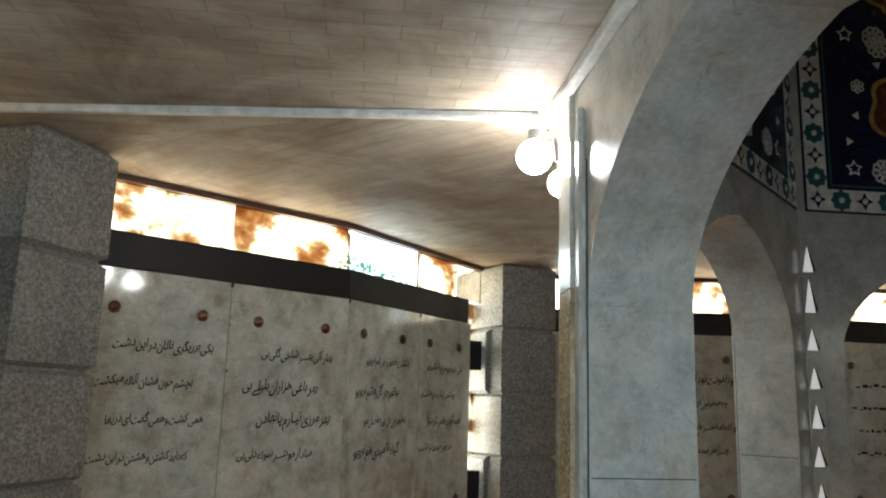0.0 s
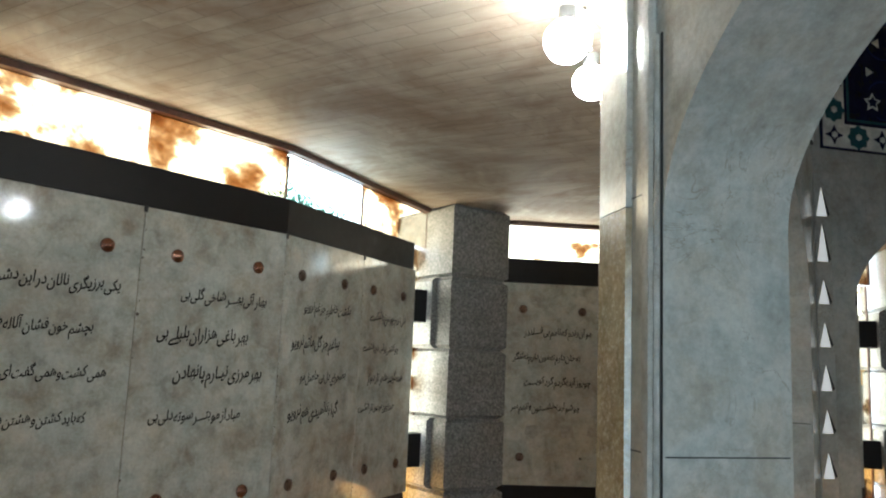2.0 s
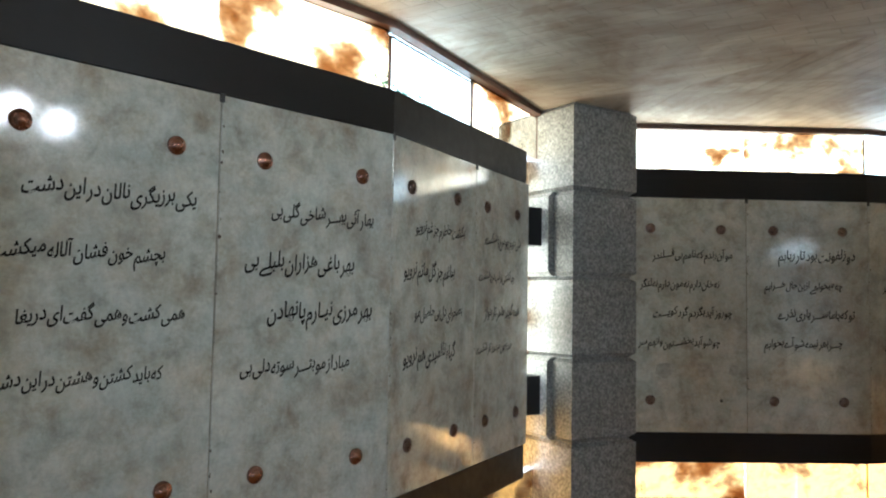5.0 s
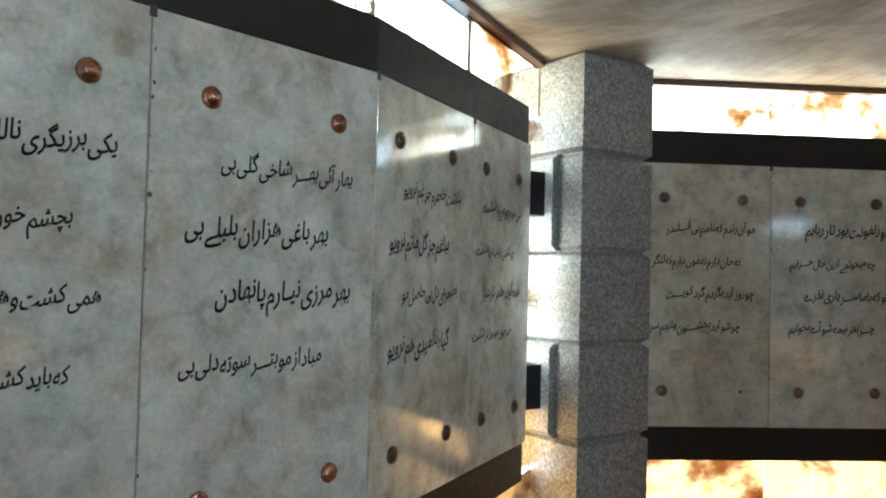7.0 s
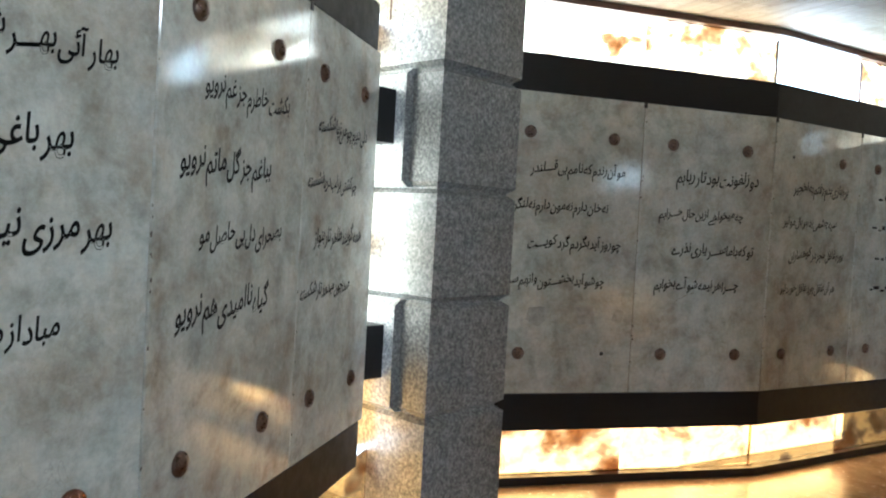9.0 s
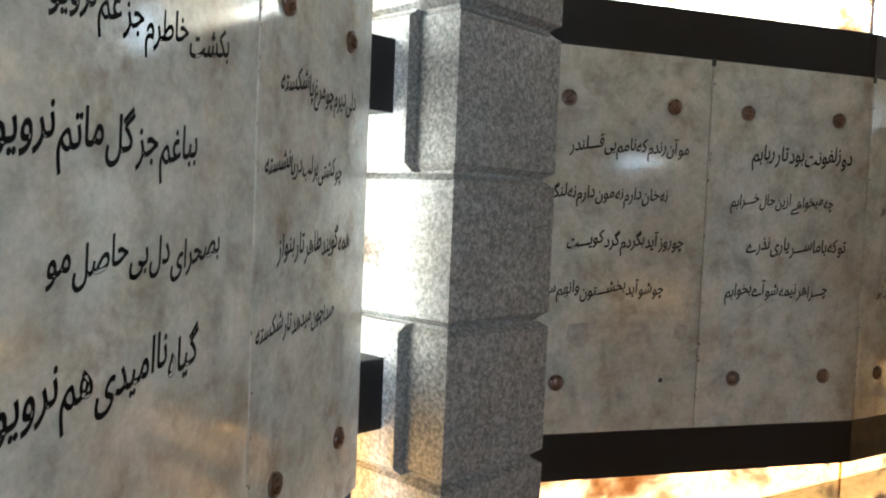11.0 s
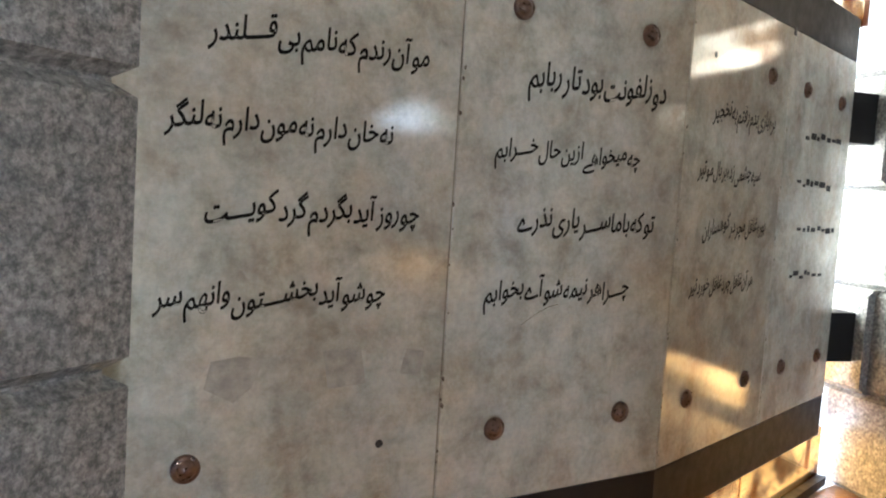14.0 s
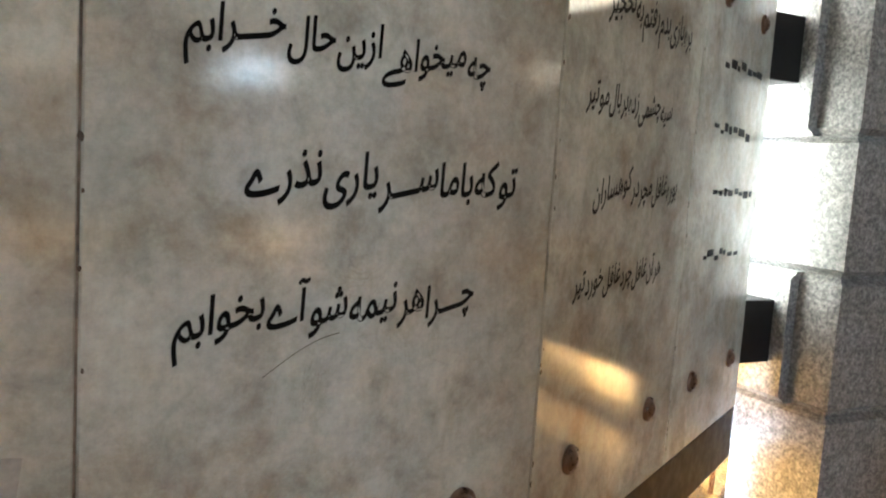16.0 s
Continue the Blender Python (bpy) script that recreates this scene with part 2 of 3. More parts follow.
# ---- mesh helpers ----
def mesh_of(name, bm, material, smooth=False):
    bmesh.ops.recalc_face_normals(bm, faces=bm.faces)
    me = bpy.data.meshes.new(name)
    bm.to_mesh(me)
    bm.free()
    me.materials.append(material)
    if smooth:
        me.shade_smooth()
    return me


def part(name, bm, material, parent, label="", m=None, smooth=False):
    """One mesh object under a thing; m is its place in the parent's frame."""
    ob = new(name, bm if isinstance(bm, bpy.types.Mesh) else mesh_of(name, bm, material, smooth))
    ob.parent = parent
    if m is not None:
        ob.matrix_basis = m
    if label:
        tagged(ob, label)
    return ob


def thing(name, bm, material, m, label, category, group="", kind="", smooth=False):
    ob = new(name, mesh_of(name, bm, material, smooth) if bm is not None else None)
    ob.matrix_basis = m
    return tagged(ob, label, category, group, kind)


def box(x0, x1, y0, y1, z0, z1, bevel=0.0, bm=None):
    bm = bm or bmesh.new()
    vs = [bm.verts.new(p) for p in ((x0, y0, z0), (x1, y0, z0), (x1, y1, z0), (x0, y1, z0), (x0, y0, z1), (x1, y0, z1), (x1, y1, z1), (x0, y1, z1))]
    fs = [bm.faces.new([vs[i] for i in f]) for f in ((3, 2, 1, 0), (4, 5, 6, 7), (0, 1, 5, 4), (1, 2, 6, 5), (2, 3, 7, 6), (3, 0, 4, 7))]
    if bevel:
        bmesh.ops.bevel(bm, geom=list({e for f in fs for e in f.edges}), offset=bevel, segments=1, affect="EDGES")
    return bm


def prism(points, z0, z1, bm=None):
    bm = bm or bmesh.new()
    lo = [bm.verts.new((x, y, z0)) for x, y in points]
    hi = [bm.verts.new((x, y, z1)) for x, y in points]
    bm.faces.new(list(reversed(lo)))
    bm.faces.new(hi)
    for i in range(len(points)):
        j = (i + 1) % len(points)
        bm.faces.new((lo[i], lo[j], hi[j], hi[i]))
    return bm


def lathe(profile, n=20, bm=None):
    """Turned round the y axis: profile of (radius, y)."""
    bm = bm or bmesh.new()
    rings = []
    for r, y in profile:
        if r < 1e-5:
            rings.append([bm.verts.new((0, y, 0))])
        else:
            rings.append([bm.verts.new((r * math.cos(2 * math.pi * k / n), y, r * math.sin(2 * math.pi * k / n))) for k in range(n)])
    for a, b in zip(rings, rings[1:]):
        for k in range(n):
            j = (k + 1) % n
            quad = [a[k % len(a)], a[j % len(a)], b[j % len(b)], b[k % len(b)]]
            quad = list(dict.fromkeys(quad))
            if len(quad) > 2:
                bm.faces.new(quad)
    return bm


def octagon(r, turn=0.0):
    return [(r * math.cos(radians(turn + 45 * k)), r * math.sin(radians(turn + 45 * k))) for k in range(8)]


# ---- floor, ground, ceiling ----
ID = Matrix.Identity(4)
thing("floor", prism(octagon(6.15), -0.2, 0.0), FLOOR, ID, "brown polished stone floor of the ambulatory", "floor", kind="structure")
thing("ground", prism([(-900, -900), (900, -900), (900, 900), (-900, 900)], -0.6, -0.205), GROUND, ID, "pale paving outside the building", "ground", kind="structure")

V_OUT = 3.16         # outer corners of the arcade
T_WALL = 0.34
V_IN = V_OUT - T_WALL / math.cos(radians(22.5))


def ring(r0, r1, z0, z1):
    bm = bmesh.new()
    inner, outer = octagon(r0), octagon(r1)
    for k in range(8):
        j = (k + 1) % 8
        prism([inner[k], outer[k], outer[j], inner[j]], z0, z1, bm)
    bmesh.ops.remove_doubles(bm, verts=bm.verts, dist=1e-5)
    return bm


for k, a in enumerate(BAYS):
    m = pose(0, 0, 0, 0, 0, a - 90)
    t = math.tan(radians(22.5))
    r0, r1 = (V_OUT - 0.01) * math.cos(radians(22.5)), 6.0
    rim = [(r1 * t, r1), (2.08, R_BEND + 0.37), (0, R_BEND + 0.10), (-2.08, R_BEND + 0.37), (-r1 * t, r1)]
    thing("ceiling_%d" % (k + 1), prism([(-r0 * t, r0), (r0 * t, r0)] + rim, CEIL, CEIL + 0.2), CEILING, m,
          "beige stone block ceiling with brown stains over the ambulatory", "ceiling", kind="structure")

# hall roof above the mosaic drum
thing("ceiling_hall", prism(octagon(V_IN + 0.3), 5.2, 5.4), TRIM, ID, "pale plaster ceiling of the octagonal hall", "ceiling", kind="structure")

# ---- arcade round the hall ----
HALF = V_OUT * math.sin(radians(22.5))
R_SIDE = V_OUT * math.cos(radians(22.5))
JAMB = HALF - 0.385
SPRING, APEX = 1.96, 2.58


def arch_z(x, left, right, apex):
    """Flat four-centred arch over an opening from -left to right."""
    u = min(1.0, abs(x - (right - left) / 2) / ((right + left) / 2))
    return SPRING + (apex - SPRING) * (0.8 * math.sqrt(max(0.0, 1 - u * u)) + 0.2 * (1 - u))


def arch_line(left, right, apex, n):
    xs = [(right - left) / 2 - (right + left) / 2 * math.cos(math.pi * k / n) for k in range(n + 1)]
    return [(x, arch_z(x, left, right, apex)) for x in xs]


def arcade_side(left, right, apex, thick, splay=0.0):
    """One side of the arcade: a thick wall with an arched opening, mitred at the corners; local y outwards."""
    bm = bmesh.new()
    n = 32
    outer_arch = arch_line(left, right, apex, n)
    inner_arch = arch_line(left, right + splay, apex + 0.3 * splay, n)
    inner_half = HALF - thick * math.tan(radians(22.5))
    top = 5.2

    def face(pts):
        bm.faces.new([bm.verts.new(p) for p in pts])

    for y, half, arch, wide in ((0.0, HALF, outer_arch, right), (-thick, inner_half, inner_arch, right + splay)):
        for s, jamb in ((-1, left), (1, wide)):
            h = max(half, jamb + 0.02)
            face([(s * h, y, 0), (s * jamb, y, 0), (s * jamb, y, SPRING), (s * h, y, SPRING)])
            face([(s * h, y, SPRING), (s * jamb, y, SPRING), (s * jamb, y, top), (s * h, y, top)])
        for (a, za), (b, zb) in zip(arch, arch[1:]):
            face([(a, y, za), (b, y, zb), (b, y, top), (a, y, top)])
    for x, x2 in ((-left, -left), (right, right + splay)):
        face([(x, 0, 0), (x2, -thick, 0), (x2, -thick, SPRING), (x, 0, SPRING)])
    for (a, za), (b, zb), (c, zc), (d, zd) in zip(outer_arch, outer_arch[1:], inner_arch, inner_arch[1:]):
        face([(a, 0, za), (c, -thick, zc), (d, -thick, zd), (b, 0, zb)])
    bmesh.ops.remove_doubles(bm, verts=bm.verts, dist=1e-5)
    return bm


for k, a in enumerate(BAYS):
    m = pose(0, 0, 0, 0, 0, a - 90) @ pose(0, R_SIDE, 0)
    near = a == 157.5
    thick, splay = (0.412, 0.036) if near else (T_WALL, 0.0)
    wall = thing("wall_arcade_%d" % (k + 1), arcade_side(1.17 if near else JAMB, JAMB, 2.62 if near else APEX, thick, splay), HALL, m, "grey-cream veined marble arcade wall with a pointed arch", "wall", kind="structure")
    for s in (1,) if near else (-1, 1):
        # moulded strip beside the opening: a flat, a bead and grooves, whose shade is dark strips
        def upright(name, near_x, far_x, depth, z0, z1, material, bevel=0.0, label=""):
            x0, x1 = sorted((s * (JAMB + near_x), s * (JAMB + far_x)))
            return part(name, box(x0, x1, 0.0, depth, z0, z1, bevel), material, wall, label)
        upright("moulding", 0.026, 0.080, 0.026, 0, 2.72, HALL, 0.009)
        upright("bead", 0.008, 0.022, 0.018, 0, 2.5, HALL, 0.006)
        upright("groove", 0.0225, 0.0255, 0.004, 0, 2.5, GROUT)
        upright("groove", 0.001, 0.0075, 0.004, 0, 2.5, BLACK_AND_SHADE)
        for z in (1.333, 2.055):
            upright("joint", 0.083, 0.196, 0.0015, z, z + 0.004, BLACK_AND_SHADE)
        if not near:
            upright("corner_pilaster", 0.245, 0.375, 0.012, 0, 2.03, YELLOW, 0.003, "yellowish mottled marble strip")
            upright("corner_pilaster", 0.245, 0.375, 0.012, 2.034, CEIL - 0.06, HALL, 0.003)
        # bed joints across the reveal, following its splay
        for z in (0.58, 1.333, 2.08):
            x, xi = s * (JAMB - 0.0012), s * (JAMB + splay * (thick - 0.01) / thick - 0.0012)
            bm = prism([(x, -0.006), (xi, -thick + 0.01), (xi + s * 0.002, -thick + 0.01), (x + s * 0.002, -0.006)], z, z + 0.004)
            part("joint", bm, BLACK_AND_SHADE, wall)
        if near:
            rough = random.Random(3)
            for i in range(9):
                f = 0.19 + 0.018 * i + rough.uniform(-0.004, 0.004)
                x = JAMB + splay * f / thick - 0.0016
                part("mortar_smear", box(x, x + 0.002, -f - 0.012, -f + 0.012, 2.078 - rough.uniform(0.001, 0.012), 2.084 + rough.uniform(0.0, 0.005)), TRIM, wall, "white mortar smear")

# facing that wraps the pier corner which carries the lamp
FACING = [(-0.185, 2.95), (-0.185, 3.102), (0.0, 3.172), (0.25, 3.168), (0.262, 3.156), (0.262, 2.95)]
thing("pier_facing", prism(FACING, 2.034, CEIL - 0.002), HALL, pose(0, 0, 0, 0, 0, 45), "pale marble facing on the upper pier corner", "trim", kind="structure")
thing("pier_facing", prism(FACING, 1.122, 2.03), YELLOW, pose(0, 0, 0, 0, 0, 45), "yellowish mottled marble facing on the pier corner", "trim", kind="structure")
thing("pier_facing", prism(FACING, 0.0, 1.118), YELLOW, pose(0, 0, 0, 0, 0, 45), "yellowish mottled marble facing at the pier's foot", "trim", kind="structure")

# white cable trunking: along one arcade wall under the ceiling, and from the lamp's corner across to a pillar
m = pose(0, 0, 0, 0, 0, 157.5 - 90) @ pose(0, R_SIDE, 0)
run = thing("cable_trunking", box(-HALF, HALF + 0.04, 0.0, 0.045, CEIL - 0.055, CEIL - 0.002, 0.006), TRIM, m, "narrow white cable trunking along the marble wall under the ceiling", "trunking")
part("lid", box(-HALF + 0.01, HALF + 0.03, 0.0452, 0.049, CEIL - 0.048, CEIL - 0.01, 0.001), TRIM, run)
m = pose(-2.24, 2.40, 0, 0, 0, 150)
run = thing("cable_trunking", box(0.0, 2.5, -0.02, 0.02, CEIL - 0.036, CEIL - 0.002, 0.006), TRIM, m, "thin white cable trunking across the stone ceiling", "trunking")
part("lid", box(0.01, 2.49, -0.016, 0.016, CEIL - 0.040, CEIL - 0.0362, 0.001), TRIM, run)


# ---- outer bays ----


CLEAR = {(112.5, 1, 0), (67.5, 1, 0), (22.5, 1, 0), (157.5, 1, 0), (-67.5, 1, 1)}
for bi, a in enumerate(BAYS):
    if a == DOOR_BAY:
        continue
    for side in (-1, 1):
        hm = half_frame(a, side)
        end, reach = (1.76 if (a, side) == (112.5, 1) else 1.87 if side == 1 else 1.906), 2.07
        lo, hi = sorted((0.0, side * end))
        # dark steel backing that shows as bands above and below the slabs
        frame_ob = thing("window_frame_wall", box(lo, hi, 0.024, 0.044, SLAB_LO - BAND, SLAB_HI + BAND), STEEL, hm,
                         "dark painted steel frame wall behind the inscribed slabs", "frame", "outer frame walls", "structure")
        lo2, hi2 = sorted((0.0, side * reach))
        part("window_head", box(lo2, hi2, 0.0, 0.07, WIN_TOP, CEIL - 0.003), RUST, frame_ob)
        part("window_sill", box(lo2, hi2, 0.0, 0.09, 0.0, WIN_LO), STEEL, frame_ob)
        part("band", box(lo, hi, 0.004, 0.0235, SLAB_HI + 0.004, SLAB_HI + BAND, 0.002), STEEL, frame_ob)
        part("band", box(lo, hi, 0.004, 0.0235, SLAB_LO - BAND, SLAB_LO - 0.004, 0.002), STEEL, frame_ob)
        for k in range(2):
            x0, x1 = sorted((side * k * PITCH, side * ((k + 1) * PITCH if k == 0 else reach)))
            g = GLASS if (a, side, k) in CLEAR else PALE_ONYX if (a, side, k) == (67.5, -1, 1) else ONYX
            part("pane", box(x0 + 0.003, x1 - 0.003, 0.046, 0.058, SLAB_HI + BAND, WIN_TOP), g, frame_ob)
            if g is GLASS:
                part("sash", box(x0 + 0.004, x1 - 0.004, 0.03, 0.0455, WIN_TOP - 0.035, WIN_TOP - 0.028), STEEL, frame_ob, "thin dark sash bar")
                for xx in (x0 + 0.004, x1 - 0.012):
                    part("sash", box(xx, xx + 0.008, 0.03, 0.0455, SLAB_HI + BAND, WIN_TOP - 0.036), RUST, frame_ob, "thin brown sash bar")
            part("pane", box(x0 + 0.003, x1 - 0.003, 0.046, 0.058, WIN_LO, SLAB_LO - BAND), AMBER_ONYX, frame_ob)
        part("grout", box(side * PITCH - 0.006, side * PITCH + 0.006, 0.006, 0.0235, SLAB_LO + 0.01, SLAB_HI - 0.01), GROUT, frame_ob)
        x0, x1 = sorted((side * (end - 0.05), side * (reach + 0.055)))
        part("pane", box(x0, x1, 0.13, 0.142, 0.86, SLAB_HI + BAND - 0.002), PALE_ONYX, frame_ob)
        part("pane", box(x0, x1, 0.13, 0.142, SLAB_LO - BAND + 0.002, 0.857), AMBER_ONYX, frame_ob)
        x0, x1 = sorted((side * (reach + 0.03), side * (reach + 0.045)))
        part("post", box(x0, x1, 0.11, 0.129, WIN_LO, SLAB_HI + BAND), RUST, frame_ob)
        x0, x1 = sorted((side * (reach - 0.03), side * (reach - 0.012)))
        part("post", box(x0, x1, 0.02, 0.045, SLAB_HI + BAND, WIN_TOP), RUST, frame_ob)

for a in BAYS:
    if a in (DOOR_BAY, 157.5):
        continue
    for side in (-1, 1):
        low, high = sorted((side * 0.02, side * 2.3)), sorted((side * 0.2, side * 3.26))
        thing("backdrop", box(*high, 1.50, 1.52, 2.2, 4.7, bm=box(*low, 0.80, 0.82, -0.19, 2.2)), DIM_SKY if a in DIM_BAYS else SKYLIGHT, half_frame(a, side), "bright hazy daylight outside the windows", "backdrop", kind="structure")

# entrance opening in one bay
m = pose(0, 0, 0, 0, 0, DOOR_BAY - 90)
for k, (x0, x1, z0, z1) in enumerate(((-2.1, -1.0, 0, CEIL - 0.002), (1.0, 2.1, 0, CEIL - 0.002), (-1.0, 1.0, 2.3, CEIL - 0.002))):
    thing("wall_entrance_%d" % (k + 1), box(x0, x1, 5.75, 6.1, z0, z1), HALL, m, "plain marble wall beside the entrance", "wall", kind="structure")

# ---- granite pillars ----
COURSES = [0.0, 0.565, 1.128, 1.689, 2.274, CEIL]
PW, PF, PB = 0.30, 5.68, 6.55
SET_OFF = {135: -0.012, 90: -0.03, 45: 0.05}


def granite_block(z0, z1, wide):
    """A pillar block with chamfered bed joints; wide: its back part stands out at the sides."""
    c = 0.034
    bm = bmesh.new()
    w2 = PW + (0.05 if wide else 0.0)
    plan = [(-PW, PF), (PW, PF), (PW, PF + 0.2), (w2, PF + 0.2), (w2, PB), (-w2, PB), (-w2, PF + 0.2), (-PW, PF + 0.2)]

    def inset(d):
        out = []
        for x, y in plan:
            sx = 1 if x > 0 else -1
            out.append((x - sx * d, y + d if y < PF + 0.01 else y))
        return out

    rings = [[bm.verts.new((x, y, z)) for x, y in inset(d)] for d, z in ((c, z0), (c, z0 + 0.005), (0, z0 + 0.03), (0, z1 - 0.03), (c, z1 - 0.005), (c, z1))]
    for p, q in zip(rings, rings[1:]):
        for i in range(8):
            j = (i + 1) % 8
            bm.faces.new((p[i], p[j], q[j], q[i]))
    bm.faces.new(list(reversed(rings[0])))
    bm.faces.new(rings[-1])
    return bm


for a in PILLARS:
    m = pose(0, 0, 0, 0, 0, a - 90) @ pose(SET_OFF.get(a, 0.0), 0, 0)
    pillar = thing("granite_pillar", None, None, m, "speckled grey granite pillar of stacked chamfered blocks", "pillar", "outer pillars")
    for k, (z0, z1) in enumerate(zip(COURSES, COURSES[1:])):
        part("block", granite_block(z0, z1, k in (1, 3)), GRANITE, pillar)
    for s in (-1, 1):
        for z0, z1 in ((0.73, 0.997), (1.90, 2.167)):
            x0, x1 = sorted((s * (PW + 0.045), s * (PW + (0.24 if (a, s) in ((90, -1), (45, -1)) else 0.18))))
            part("bracket", box(x0, x1, PF + 0.27, PF + 0.42, z0, z1, 0.003), STEEL, pillar, "black steel box bracket")

# ---- inscribed slabs ----
FORMS = {}
for i, (ch, base) in enumerate([("آ", 0xFE81), ("ا", 0xFE8D), ("ب", 0xFE8F), ("ت", 0xFE95), ("ج", 0xFE9D), ("ح", 0xFEA1), ("خ", 0xFEA5), ("د", 0xFEA9), ("ذ", 0xFEAB),
                                ("ر", 0xFEAD), ("ز", 0xFEAF), ("س", 0xFEB1), ("ش", 0xFEB5), ("ص", 0xFEB9), ("ط", 0xFEC1), ("ع", 0xFEC9), ("غ", 0xFECD), ("ف", 0xFED1), ("ق", 0xFED5),
                                ("ل", 0xFEDD), ("م", 0xFEE1), ("ن", 0xFEE5), ("ه", 0xFEE9), ("و", 0xFEED), ("ئ", 0xFE89), ("پ", 0xFB56), ("چ", 0xFB7A), ("ک", 0xFB8E), ("گ", 0xFB92), ("ی", 0xFBFC), ("ے", 0xFBAE)]):
    FORMS[ch] = base
NO_JOIN = set("آادذرزوے")


def shaped(word):
    """Joined letter forms of a word, in the order in which they stand from left to right."""
    out = []
    for i, ch in enumerate(word):
        before = i > 0 and word[i - 1] not in NO_JOIN
        after = i + 1 < len(word) and ch not in NO_JOIN
        k = (3 if after else 1) if before else (2 if after else 0)
        out.append("ـ" if ch == "ـ" else chr(FORMS[ch] + k))
    return "".join(reversed(out))


def word_mesh(text):
    c = bpy.data.curves.new("word", "FONT")
    c.body, c.size, c.resolution_u, c.bevel_depth, c.bevel_resolution = text, 1.0, 2, 0.02, 0
    ob = new("word", c)
    bpy.context.view_layer.update()
    me = bpy.data.meshes.new_from_object(ob)
    bpy.data.objects.remove(ob)
    bpy.data.curves.remove(c)
    pts = [v.co.copy() for v in me.vertices]
    faces = [tuple(p.vertices) for p in me.polygons]
    bpy.data.meshes.remove(me)
    return pts, faces


def verse(line, width, place):
    """One engraved line in the slab's own plane (x right, z up), its right end at x = 0; each word slants down to its left."""
    words = [word_mesh(shaped(w)) for w in line.split()]
    sizes = [max(p.x for p in w[0]) - min(p.x for p in w[0]) for w in words]
    gap = 0.06
    total = sum(sizes) + gap * (len(words) - 1)
    k = width / total
    h = min(0.165, k * 1.35)
    x = 0.0
    zs = [p.y * h for pts, faces in words for p in pts]
    mid = (min(zs) + max(zs)) / 2
    for (pts, faces), w in zip(words, sizes):
        x0 = min(p.x for p in pts)
        bm = bmesh.new()
        vs = []
        for p in pts:
            px = (p.x - x0 - w) * k
            vs.append(bm.verts.new((px + 0.06 * p.y * h, -0.0008, p.y * h - mid + 0.2 * (px + w * k * 0.5))))
        for f in faces:
            bm.faces.new([vs[i] for i in f])
        place(bm, x)
        x -= (w + gap) * k


VERSES = {
    (112.5, 0): ["یکی برزیگری نالان در این دشت", "بچشم خون فشان آلاله میکشت", "همی کشت و همی گفت ای دریغا", "که باید کشتن و هشتن در این دشت"],
    (112.5, 1): ["بهار آئی بهـــر شاخی گلی بی", "بهر باغی هزاران بلبلے بی", "بهر مرزی نیـارم پا نهادن", "مباد از مو بتـــر سوته دلی بی"],
    (112.5, 2): ["بکشت خاطرم جز غم نرویو", "بباغم جز گل ماتم نرویو", "بصحرای دل بی حاصل مو", "گیاه ناامیدی هم نرویو"],
    (112.5, 3): ["دلی دیرم چو مرغ پا شکسته", "چو کشتی بر لب دریا نشسته", "همه گویند طاهر تار بنواز", "صدا چون میدهد تار شکسته"],
    (67.5, 0): ["مو آن رندم که نامم بی قـــلندر", "نه خان دارم نه مون دارم نه لنگر", "چو روز آید بگردم گرد کویـــت", "چو شو آید بخشـــتون وانهم سر"],
    (67.5, 1): ["دو زلفونت بود تار ربابم", "چه میخواهے ازین حال خـــرابم", "تو که با ما ســـر یاری نذرے", "چـــرا هر نیمه شو آے بخوابم"],
    (67.5, 2): ["بره بازی بدم رفتم به نخجیر", "سیه چشمی زده بر بال مو تیر", "بوره غافل مچر در کوهساران", "هر آن غافل چرد غافل خورد تیر"],
}
# right and left end of each line within the slab, from its middle
SPAN = [(0.36, -0.25), (0.25, -0.345), (0.355, -0.24), (0.25, -0.35)]
SPANS = {
    (112.5, 0): [(0.38, -0.257), (0.259, -0.343), (0.349, -0.254), (0.267, -0.341)],
    (112.5, 1): [(0.353, -0.224), (0.239, -0.347), (0.355, -0.231), (0.223, -0.353)],
    (112.5, 2): [(0.328, -0.243), (0.203, -0.356), (0.308, -0.240), (0.225, -0.347)],
    (112.5, 3): [(0.224, -0.350), (0.115, -0.429), (0.206, -0.341), (0.087, -0.454)],
    (67.5, 0): [(0.366, -0.251), (0.265, -0.345), (0.363, -0.244), (0.268, -0.357)],
    (67.5, 1): [(0.367, -0.233), (0.266, -0.340), (0.360, -0.238), (0.262, -0.345)],
    (67.5, 2): [(0.353, -0.261), (0.240, -0.346), (0.346, -0.265), (0.262, -0.335)],
    (67.5, 3): [(0.300, -0.300), (0.206, -0.359), (0.330, -0.330), (0.200, -0.366)],
}
LINE_Z = [1.876, 1.652, 1.438, 1.216]
BOLT_X = {
    (112.5, 0): (-0.271, 0.286), (112.5, 1): (-0.267, 0.275), (112.5, 2): (-0.293, 0.222), (112.5, 3): (-0.32, 0.16),
    (67.5, 0): (-0.265, 0.278), (67.5, 1): (-0.272, 0.268), (67.5, 2): (-0.281, 0.265), (67.5, 3): (-0.26, 0.245),
}


def bolt_mesh(material):
    return mesh_of("bolt", lathe([(0.037, 0.0), (0.037, -0.008), (0.033, -0.013), (0.027, -0.011), (0.025, -0.014), (0.017, -0.021), (0.007, -0.024), (0.0, -0.025)], 20), material, True)


